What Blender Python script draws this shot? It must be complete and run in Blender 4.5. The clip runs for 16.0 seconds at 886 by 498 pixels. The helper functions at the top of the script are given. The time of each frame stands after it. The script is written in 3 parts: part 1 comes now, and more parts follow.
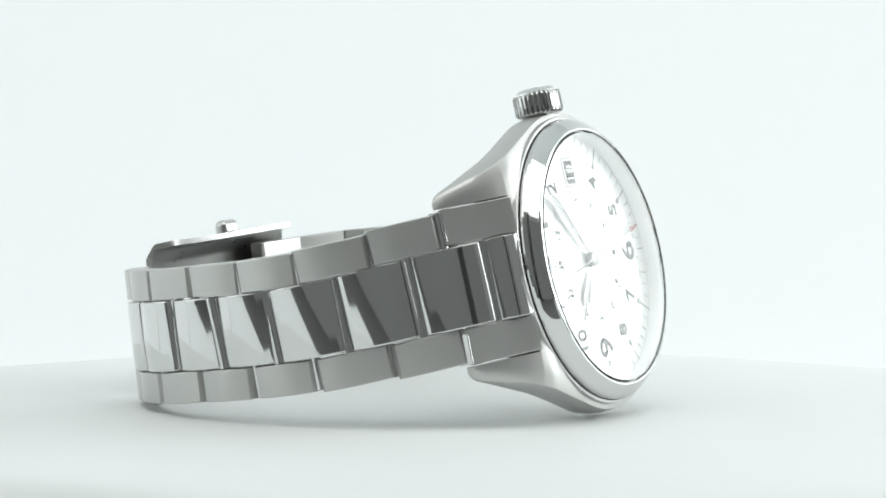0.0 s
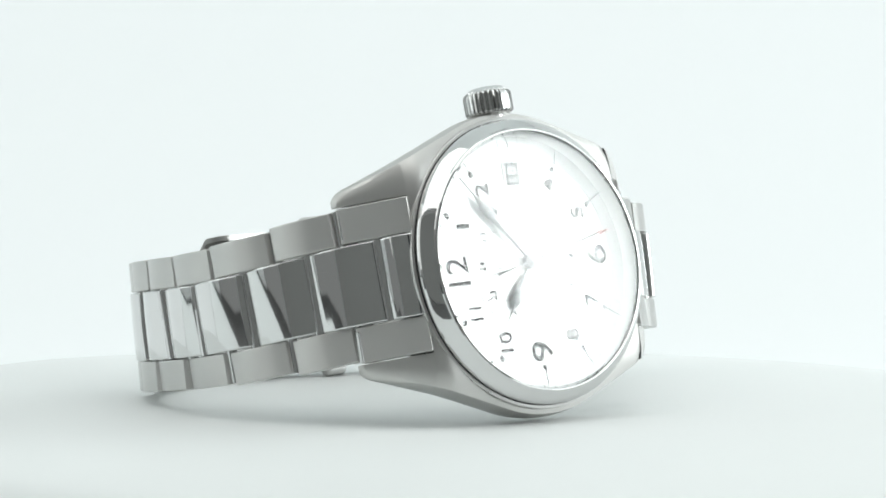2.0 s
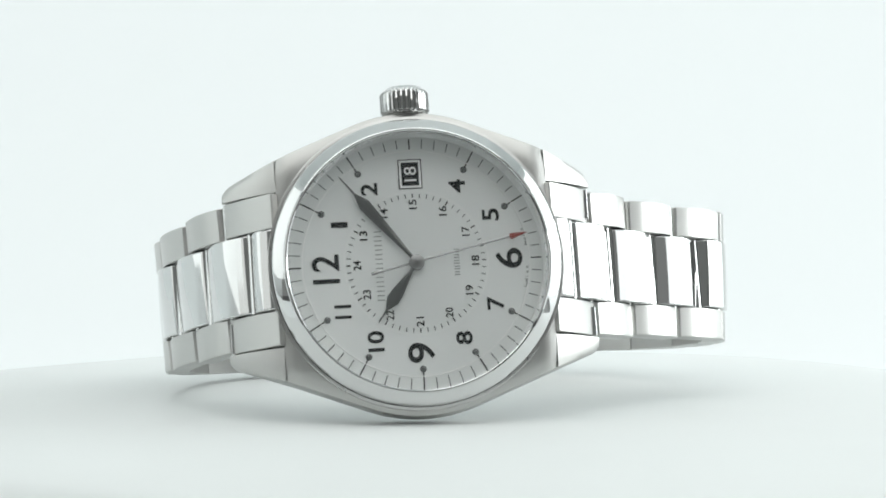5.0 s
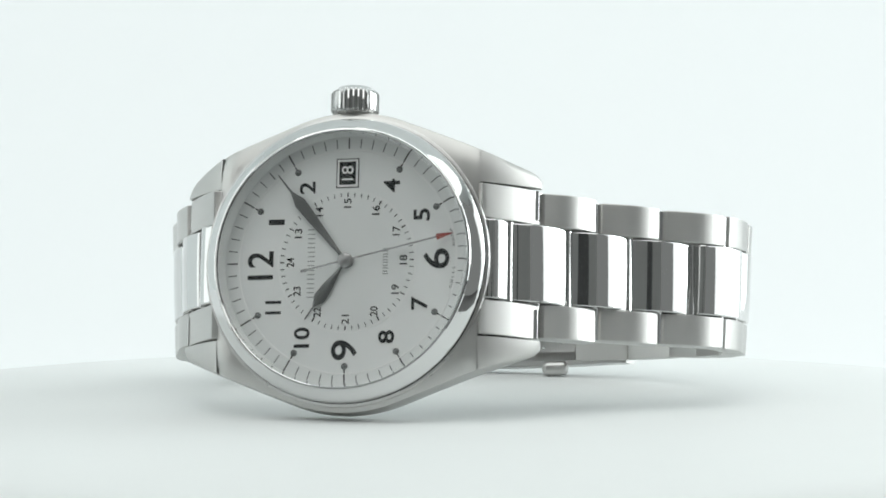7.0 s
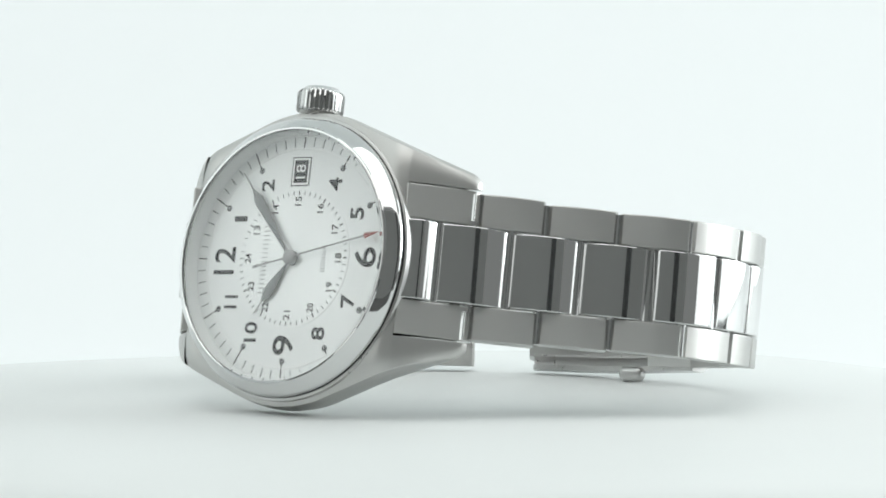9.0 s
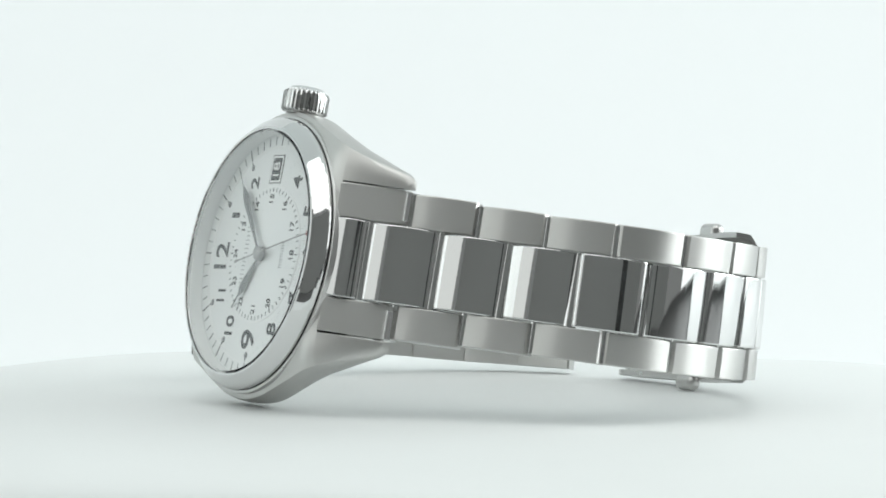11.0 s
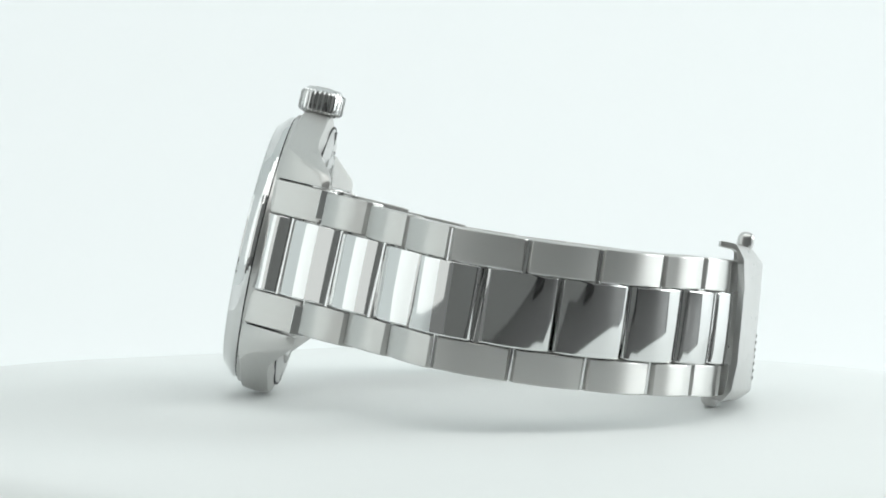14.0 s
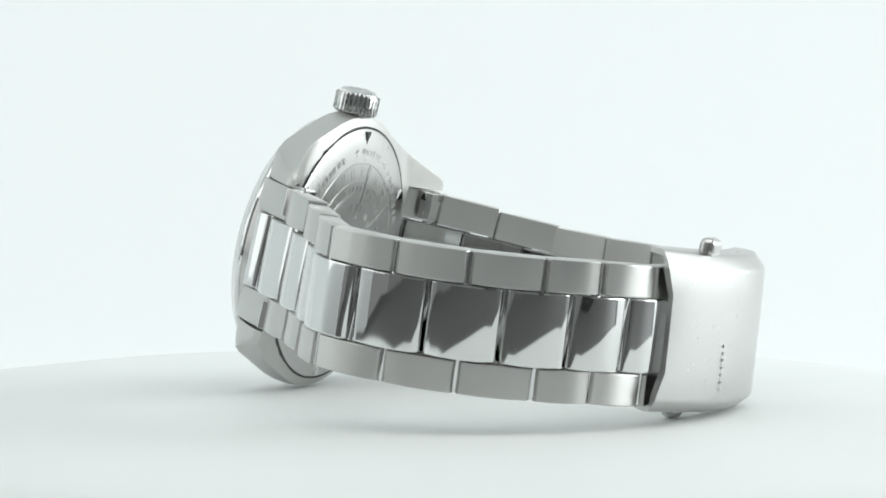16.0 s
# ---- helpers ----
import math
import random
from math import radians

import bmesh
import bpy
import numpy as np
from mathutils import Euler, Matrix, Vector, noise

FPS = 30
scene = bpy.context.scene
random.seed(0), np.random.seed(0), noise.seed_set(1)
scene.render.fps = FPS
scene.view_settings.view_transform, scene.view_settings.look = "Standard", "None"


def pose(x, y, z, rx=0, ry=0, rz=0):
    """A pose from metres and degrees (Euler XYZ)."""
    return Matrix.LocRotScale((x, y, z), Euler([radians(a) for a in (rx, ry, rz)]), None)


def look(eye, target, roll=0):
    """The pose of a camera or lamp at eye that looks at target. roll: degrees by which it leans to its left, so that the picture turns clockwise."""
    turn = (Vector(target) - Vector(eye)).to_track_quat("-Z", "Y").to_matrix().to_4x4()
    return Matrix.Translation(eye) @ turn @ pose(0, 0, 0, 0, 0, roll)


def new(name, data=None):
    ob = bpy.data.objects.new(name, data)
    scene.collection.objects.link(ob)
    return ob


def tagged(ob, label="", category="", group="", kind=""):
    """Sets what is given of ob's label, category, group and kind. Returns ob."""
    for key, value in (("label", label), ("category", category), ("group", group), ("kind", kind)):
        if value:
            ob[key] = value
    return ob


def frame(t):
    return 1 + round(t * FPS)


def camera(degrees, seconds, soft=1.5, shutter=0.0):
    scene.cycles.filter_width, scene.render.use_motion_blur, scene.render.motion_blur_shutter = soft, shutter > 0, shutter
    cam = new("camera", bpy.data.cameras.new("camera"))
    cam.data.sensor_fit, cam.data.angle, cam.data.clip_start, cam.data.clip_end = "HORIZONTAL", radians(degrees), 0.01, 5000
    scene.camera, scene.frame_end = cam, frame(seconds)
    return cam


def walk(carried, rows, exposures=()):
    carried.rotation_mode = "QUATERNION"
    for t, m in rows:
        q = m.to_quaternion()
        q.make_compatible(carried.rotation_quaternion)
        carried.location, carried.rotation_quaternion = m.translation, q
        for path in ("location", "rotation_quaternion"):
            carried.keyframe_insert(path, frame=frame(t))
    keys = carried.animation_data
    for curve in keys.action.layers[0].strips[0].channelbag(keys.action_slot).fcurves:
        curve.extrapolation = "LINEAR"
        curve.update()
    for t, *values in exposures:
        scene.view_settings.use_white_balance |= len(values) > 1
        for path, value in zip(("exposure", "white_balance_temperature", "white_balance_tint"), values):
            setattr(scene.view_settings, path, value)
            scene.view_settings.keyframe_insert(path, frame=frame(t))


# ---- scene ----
MM = 0.001

# ---------------------------------------------------------------- camera and motion
cam = camera(17.82, 16.0, soft=1.8)
EYE = pose(0, -0.39311, 0.04289, 90 - 3.1705, 0, 0) @ pose(0, 0, 0, 0, 0, 0.1113)
walk(cam, [(0.0, EYE), (16.0, EYE)])

AXIS = (0.618 * MM, 0.0)          # the turntable's spindle
DIAL_UP = 20.65 * MM            # height of the dial's centre over the disc


def turn(t):
    """Degrees by which the turntable stands turned at t seconds."""
    return -25.3947 - 10.8778 * (t - 8) - 0.0187 * (t - 8) ** 2 - 0.0017 * (t - 8) ** 3


def disc_pose(t):
    return pose(AXIS[0], AXIS[1], 0, 0, 0, turn(t))


def watch_pose(t):
    return (pose(AXIS[0], AXIS[1], DIAL_UP, 0, 0, turn(t))
            @ pose(-7.22 * MM, -24.709 * MM, 0) @ pose(0, 0, 0, 0, -2.40, 0) @ pose(0, 0, 0, -12.67, 0, 0))


# ---------------------------------------------------------------- world and lights
world = bpy.data.worlds.new("room_air")
scene.world = world
world.use_nodes = True
world.node_tree.nodes["Background"].inputs[0].default_value = (0.95, 1.0, 0.985, 1)
world.node_tree.nodes["Background"].inputs[1].default_value = 0.255


def softbox(name, eye, target, w, h, radiance, colour=(1, 1, 1)):
    d = bpy.data.lights.new(name, "AREA")
    d.shape, d.size, d.size_y = "RECTANGLE", w, h
    d.energy, d.color = radiance * math.pi * w * h, colour
    ob = new(name, d)
    ob.matrix_world = look(eye, target)
    return ob


softbox("softbox_key", (0.51, 0.10, 0.20), (0.10, 0.03, 0.17), 0.68, 0.46, 1.3, (0.95, 1.0, 1.0))
softbox("softbox_core", (0.48, 0.055, 0.14), (0.0, 0.0, 0.025), 0.32, 0.17, 5.6, (0.95, 1.0, 1.0))      # the hot middle of the key light
softbox("softbox_fill", (-0.50, -0.14, 0.24), (0, 0.0, 0.06), 0.50, 0.40, 0.70, (0.96, 1.0, 0.975))
softbox("softbox_top", (0.0, -0.20, 0.56), (0, 0.0, 0.02), 0.90, 0.50, 1.45, (0.98, 1.0, 0.98))
scene.view_settings.exposure = 0.01


# ---------------------------------------------------------------- materials
def material(name, colour, rough, metal=0.0, **more):
    m = bpy.data.materials.new(name)
    m.use_nodes = True
    b = m.node_tree.nodes["Principled BSDF"]
    b.inputs["Base Color"].default_value = (*colour, 1)
    b.inputs["Roughness"].default_value = rough
    b.inputs["Metallic"].default_value = metal
    for key, value in more.items():
        b.inputs[key.replace("_", " ")].default_value = value
    return m


def node(m, kind, **values):
    n = m.node_tree.nodes.new(kind)
    for key, value in values.items():
        n.inputs[key.replace("_", " ")].default_value = value
    return n


def grain(m, stretch, size, depth, rough=None, wear=0.0, coords="Object"):
    """Relief of fine stretched noise, a change of roughness along it, and cloudy wear at a larger size."""
    t = m.node_tree
    b = t.nodes["Principled BSDF"]
    tc, mp = node(m, "ShaderNodeTexCoord"), node(m, "ShaderNodeMapping")
    mp.inputs["Scale"].default_value = stretch
    n = node(m, "ShaderNodeTexNoise", Scale=size, Detail=3.0)
    t.links.new(tc.outputs[coords], mp.inputs["Vector"])
    t.links.new(mp.outputs["Vector"], n.inputs["Vector"])
    bump = node(m, "ShaderNodeBump", Strength=1.0, Distance=depth)
    t.links.new(n.outputs["Fac"], bump.inputs["Height"])
    t.links.new(bump.outputs["Normal"], b.inputs["Normal"])
    if rough:
        r = node(m, "ShaderNodeMapRange", To_Min=rough[0], To_Max=rough[1])
        big = node(m, "ShaderNodeTexNoise", Scale=90.0, Detail=4.0)
        t.links.new(tc.outputs["Object"], big.inputs["Vector"])
        mix = node(m, "ShaderNodeMath")
        mix.operation = "MULTIPLY_ADD"
        t.links.new(big.outputs["Fac"], mix.inputs[0])
        mix.inputs[1].default_value = wear
        t.links.new(n.outputs["Fac"], mix.inputs[2])
        t.links.new(mix.outputs[0], r.inputs["Value"])
        t.links.new(r.outputs["Result"], b.inputs["Roughness"])
    return m


STEEL = (0.555, 0.55, 0.535)
brushed = grain(material("brushed_steel", STEEL, 0.3, 1.0), (40, 40, 900), 5.0, 0.0000035, (0.26, 0.40), 0.4)
tg = node(brushed, "ShaderNodeTangent")
tg.direction_type, tg.axis = "RADIAL", "Z"
brushed.node_tree.links.new(tg.outputs["Tangent"], brushed.node_tree.nodes["Principled BSDF"].inputs["Tangent"])
brushed.node_tree.nodes["Principled BSDF"].inputs["Anisotropic"].default_value = 0.85
brushed.node_tree.nodes["Principled BSDF"].inputs["Anisotropic Rotation"].default_value = 0.25
brushed_case = grain(material("brushed_case_steel", STEEL, 0.3, 1.0), (60, 900, 60), 5.0, 0.0000035, (0.32, 0.46), 0.4)
polished = grain(material("polished_steel", (0.68, 0.68, 0.675), 0.04, 1.0), (1, 1, 1), 160.0, 0.0000015, (0.02, 0.055), 0.6)
satin = grain(material("satin_steel", (0.57, 0.565, 0.555), 0.26, 1.0), (1, 1, 1), 900.0, 0.000002, (0.22, 0.32), 0.5)
dial_silver = grain(material("silver_dial", (0.80, 0.82, 0.81), 0.42, 0.32), (1, 1, 1), 2500.0, 0.000001, (0.36, 0.46), 0.5)
dial_inner = grain(material("silver_dial_centre", (0.82, 0.84, 0.83), 0.36, 0.42), (1, 1, 1), 2500.0, 0.000001, (0.28, 0.38), 0.5)
for m, k in ((dial_silver, 0.6), (dial_inner, 0.75)):
    tg = node(m, "ShaderNodeTangent")
    tg.direction_type, tg.axis = "RADIAL", "Y"
    m.node_tree.links.new(tg.outputs["Tangent"], m.node_tree.nodes["Principled BSDF"].inputs["Tangent"])
    m.node_tree.nodes["Principled BSDF"].inputs["Anisotropic"].default_value = k
rehaut_silver = material("silver_flange", (0.84, 0.86, 0.85), 0.4, 0.25)
black_print = material("black_print", (0.022, 0.024, 0.025), 0.7, Specular_IOR_Level=0.12)
grey_print = material("grey_print", (0.16, 0.17, 0.17), 0.7, Specular_IOR_Level=0.12)
hand_grey = material("dark_grey_hand_steel", (0.16, 0.165, 0.165), 0.32, 0.85)
hand_light = material("light_hand_steel", (0.30, 0.30, 0.30), 0.35, 0.8)
red_paint = material("red_paint", (0.30, 0.065, 0.055), 0.5)
name_print = material("faded_print", (0.30, 0.31, 0.31), 0.7, Specular_IOR_Level=0.12)
white_print = material("white_print", (0.85, 0.86, 0.85), 0.5)
gasket = material("black_gasket", (0.02, 0.02, 0.02), 0.6)
glass = material("sapphire_glass", (1, 1, 1), 0.0, 0.0, Transmission_Weight=1.0, IOR=1.5)
disc_white = grain(material("white_acrylic", (0.775, 0.795, 0.79), 0.55, 0.0, Specular_IOR_Level=0.25), (1, 1, 1), 60.0, 0.000004, (0.5, 0.65), 0.5)
rim_grey = material("grey_rubber_rim", (0.6, 0.62, 0.61), 0.6)
# black of the board added to streak the links' reflections
board_black = grain(material("streak_board_black", (0.02, 0.02, 0.02), 0.5), (1, 1, 1), 900.0, 0.00005, (0.45, 0.6), 0.3)
dark_table = grain(material("dark_table_top", (0.11, 0.11, 0.11), 0.6), (1, 1, 1), 80.0, 0.00005, (0.5, 0.7), 0.4)
fabric = grain(material("white_fabric", (0.86, 0.89, 0.89), 0.9), (1, 1, 1), 400.0, 0.0002, (0.8, 1.0), 0.3)
room_paint = grain(material("grey_room_paint", (0.70, 0.71, 0.70), 0.8), (1, 1, 1), 60.0, 0.0005, (0.7, 0.9), 0.3)
glow_fabric = grain(material("white_fabric_added_glow", (0.42, 0.43, 0.43), 0.9), (1, 1, 1), 900.0, 0.000002, (0.8, 1.0), 0.3)
# emission added to keep the sweep near white; no lamp stands behind it
bb = glow_fabric.node_tree.nodes["Principled BSDF"]
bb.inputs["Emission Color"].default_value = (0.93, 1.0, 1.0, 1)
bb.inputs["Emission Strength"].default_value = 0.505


# ---------------------------------------------------------------- mesh helpers
def part(name, bm, mat, parent=None, label="", smooth=35, scale=MM):
    """Links a bmesh, drawn in millimetres, as one mesh object."""
    bmesh.ops.remove_doubles(bm, verts=bm.verts, dist=1e-5)
    bmesh.ops.recalc_face_normals(bm, faces=bm.faces)
    bmesh.ops.scale(bm, vec=(scale,) * 3, verts=bm.verts)
    me = bpy.data.meshes.new(name)
    bm.to_mesh(me)
    bm.free()
    me.materials.append(mat)
    if smooth:
        me.shade_smooth()
        me.set_sharp_from_angle(angle=radians(smooth))
    ob = new(name, me)
    ob.parent = parent
    if label:
        tagged(ob, label)
    return ob


def bevel(ob, width, segments=2, angle=35):
    m = ob.modifiers.new("edge", "BEVEL")
    m.width, m.segments, m.limit_method, m.angle_limit, m.harden_normals = width * MM, segments, "ANGLE", radians(angle), True
    return ob


def box(bm, lo, hi):
    g = bmesh.ops.create_cube(bm, size=1)["verts"]
    for v in g:
        v.co = Vector([lo[i] + (v.co[i] + 0.5) * (hi[i] - lo[i]) for i in range(3)])
    return g


def revolve(profile, n=128, closed=True):
    """A ring or disc about the y axis from (radius, y) pairs."""
    bm = bmesh.new()
    rows = []
    for i in range(n):
        a = 2 * math.pi * i / n
        rows.append([bm.verts.new((r * math.cos(a), y, r * math.sin(a))) for r, y in profile])
    m = len(profile)
    for i in range(n):
        a, b = rows[i], rows[(i + 1) % n]
        for j in range(m if closed else m - 1):
            k = (j + 1) % m
            bm.faces.new((a[j], a[k], b[k], b[j]))
    return bm


def prism(points, y0, y1):
    """A flat shape from (x, z) points, from depth y0 to y1."""
    bm = bmesh.new()
    add_prism(bm, points, y0, y1)
    return bm


def add_prism(bm, points, y0, y1):
    a = [bm.verts.new((x, y0, z)) for x, z in points]
    b = [bm.verts.new((x, y1, z)) for x, z in points]
    bm.faces.new(a), bm.faces.new(b[::-1])
    n = len(a)
    for i in range(n):
        bm.faces.new((a[i], a[(i + 1) % n], b[(i + 1) % n], b[i]))


def clock(angle, r):
    """(x, z) on the dial at an angle clockwise from twelve, in degrees."""
    a = radians(angle)
    return -math.cos(a) * r, math.sin(a) * r


def bar_points(angle, r0, r1, w0, w1=None):
    w1 = w0 if w1 is None else w1
    u = Vector(clock(angle, 1))
    v = Vector((-u.y, u.x))
    return [tuple(u * r0 + v * w0 / 2), tuple(u * r1 + v * w1 / 2), tuple(u * r1 - v * w1 / 2), tuple(u * r0 - v * w0 / 2)]


def lettering(name, text, height, x, z, y, mat, parent, turn_deg=0, back=False, bold=0.0, wide=1.0, fit=None):
    """Raised letters in the built-in font, centred at (x, z); upright towards twelve, or turned."""
    c = bpy.data.curves.new(name, "FONT")
    c.body, c.align_x, c.align_y, c.size = text, "CENTER", "CENTER", height / 0.7
    c.extrude, c.offset, c.resolution_u = 0.03, bold, 4
    tmp = new("letters_tmp", c)
    me = bpy.data.meshes.new_from_object(tmp.evaluated_get(bpy.context.evaluated_depsgraph_get()))
    bpy.data.objects.remove(tmp)
    ys = [v.co.y for v in me.vertices]
    mid = (min(ys) + max(ys)) / 2
    if fit:     # exact height and width of the drawn characters
        xs = [v.co.x for v in me.vertices]
        kx, ky = fit[1] / (max(xs) - min(xs)), fit[0] / (max(ys) - min(ys))
        me.transform(Matrix.Diagonal((kx, ky, 1, 1)) @ Matrix.Translation((-(max(xs) + min(xs)) / 2, -mid, 0)))
        mid = 0.0
    basis = Matrix(((0, -1, 0), (0, 0, -1), (1, 0, 0))).to_4x4() if not back else Matrix(((0, -1, 0), (0, 0, 1), (-1, 0, 0))).to_4x4()
    m = Matrix.Translation((x, y, z)) @ Matrix.Rotation(radians(turn_deg), 4, "Y") @ basis @ Matrix.Diagonal((wide, 1, 1, 1)) @ Matrix.Translation((0, -mid, 0))
    me.transform(Matrix.Scale(MM, 4) @ m)
    me.materials.append(mat)
    me.name = name
    ob = new(name, me)
    ob.parent = parent
    return ob


# ---------------------------------------------------------------- the light tent and the room
def slab(name, lo, hi, mat, label, category):
    bm = bmesh.new()
    box(bm, lo, hi)
    return tagged(part(name, bm, mat, scale=1.0, smooth=0), label, category, kind="structure")


def build_tent():
    bm = bmesh.new()
    # one sheet of floor that sweeps up into the back wall
    prof = [(0.0, -0.03), (0.42, -0.03)]
    for i in range(1, 13):
        a = math.pi / 2 * i / 12
        prof.append((0.42 + 0.20 * math.sin(a), -0.03 + 0.20 * (1 - math.cos(a))))
    prof.append((0.62, 0.62))
    a = [bm.verts.new((-0.62, y, z)) for y, z in prof]
    b = [bm.verts.new((0.62, y, z)) for y, z in prof]
    for i in range(len(prof) - 1):
        bm.faces.new((a[i], b[i], b[i + 1], a[i + 1]))
    tagged(part("backdrop", bm, glow_fabric, scale=1.0), "seamless white fabric sweep with added glow", "backdrop", kind="structure")
    # an unseen oval of cloth on the tent's floor before the turntable, added to whiten the links' reflections
    bm = bmesh.new()
    top = [(-0.20 + 0.30 * math.cos(math.pi * (1 + i / 40)), -0.002 + 0.21 * math.sin(math.pi * (1 + i / 40))) for i in range(41)]
    a, b = [bm.verts.new((x, y, -0.030)) for x, y in top], [bm.verts.new((x, y, -0.044)) for x, y in top]
    bm.faces.new(a), bm.faces.new(b[::-1])
    for i in range(len(top)):
        bm.faces.new((a[i], b[i], b[(i + 1) % len(top)], a[(i + 1) % len(top)]))
    tagged(part("floor_reflector", bm, fabric, scale=1.0, smooth=0), "unseen rounded white fabric added on the tent floor for the links' reflections", "floor", kind="structure")
    slab("wall_left", (-0.64, -0.22, -0.04), (-0.62, 0.64, 0.62), fabric, "white fabric side of a light tent", "wall")
    slab("wall_right", (0.62, -0.15, -0.04), (0.64, 0.64, 0.62), fabric, "white fabric side of a light tent", "wall")
    slab("ceiling", (-0.64, -0.30, 0.62), (0.64, 0.64, 0.64), fabric, "white fabric top of a light tent", "ceiling")
    slab("wall_room_back", (-2.0, -2.02, -0.8), (2.0, -2.0, 2.0), room_paint, "plain grey wall of the dim room", "wall")
    slab("table", (-0.75, -0.56, -0.10), (0.75, 0.66, -0.045), dark_table, "dark table top under the light tent", "table")
    slab("floor", (-2.02, -2.02, -0.82), (2.02, 0.6, -0.8), room_paint, "plain grey floor of the dim room", "floor")


def build_flag():
    """An unseen black board on a foot at the tent's mouth, added to put dark streaks in the polished links alone."""
    root = new("streak_board")
    tagged(root, "unseen narrow black board added for dark streaks in the polished links", "light flag")
    bm = bmesh.new()
    box(bm, (-0.035, -0.004, 0.004), (0.035, 0.004, 0.52))
    bevel(part("board", bm, board_black, root, scale=1.0), 1.5)
    bm = bmesh.new()
    box(bm, (-0.05, -0.04, 0.0), (0.05, 0.04, 0.008))
    bevel(part("foot", bm, board_black, root, scale=1.0), 2)
    root.matrix_world = pose(0.23, -0.44, -0.045, 0, 0, 27)
    return root


def build_turntable():
    root = new("turntable")
    tagged(root, "round display turntable under a smooth white cover", "turntable")
    # a soft cover that sags over the rim in shallow folds
    radii = [0.01, 30, 55, 66, 74, 80, 84, 87, 90, 92.5, 95, 97, 98.6, 99.6, 100, 100, 99]
    bm = bmesh.new()
    n = 192
    rows = []
    for i in range(n):
        a = 2 * math.pi * i / n
        fold = 0.5 * math.sin(3 * a + 0.6) + 0.35 * math.sin(5 * a + 2.1) + 0.25 * math.sin(8 * a + 4.0)
        row = []
        for j, r in enumerate(radii):
            k = max(0.0, (r - 62) / 38)
            z = -1.5 * k ** 3 - 1.3 * k ** 2 * (fold + 0.4)
            z -= 2.6 * max(0.0, (r - 92.5) / 7.5) ** 2.5
            if j > 14:
                z = -10.0
            row.append(bm.verts.new((r * (1 + (0.02 * fold - 0.018) * min(1.0, k)) * math.cos(a), r * (1 + (0.02 * fold - 0.018) * min(1.0, k)) * math.sin(a), z)))
        rows.append(row)
    for i in range(n):
        p, q = rows[i], rows[(i + 1) % n]
        for j in range(len(radii) - 1):
            bm.faces.new((p[j], p[j + 1], q[j + 1], q[j]))
    part("disc", bm, disc_white, root, smooth=60)
    bm = revolve([(0.0001, -10.2), (92, -10.2), (92, -30), (0.0001, -30)], 96, True)
    bmesh.ops.rotate(bm, cent=(0, 0, 0), matrix=Matrix.Rotation(radians(90), 3, "X"), verts=bm.verts)
    part("base", bm, rim_grey, root, "grey base of the turntable")
    return root


# ---------------------------------------------------------------- the watch
# axes: x towards six o'clock, z towards three (the crown), y from the dial to the back

def case_front(x):
    d = max(0.0, abs(x) - 15.8) / 9.0
    return -0.85 + 7.4 * d ** 1.5


def case_back(x, z):
    r = math.hypot(x, z)
    body = 4.5 if r < 19 else 4.5 - 0.7 * min(1.0, r - 19)
    lug = 4.3 + 3.0 * min(1.0, max(0.0, (abs(x) - 16.0) / 8.4)) ** 1.2
    k = min(1.0, max(0.0, (abs(x) - 13.0) / 4.5))
    return body * (1 - k) + lug * k


def case_side(x):
    a = abs(x)
    if a < 7.6:
        return math.sqrt(400 - a * a)
    k = (a - 7.6) / (24.8 - 7.6)
    line = 18.5 + (11.55 - 18.5) * k
    tip = max(0.0, a - 23.5)
    return line + 0.1 * math.sin(math.pi * k) - 0.7 * tip * tip


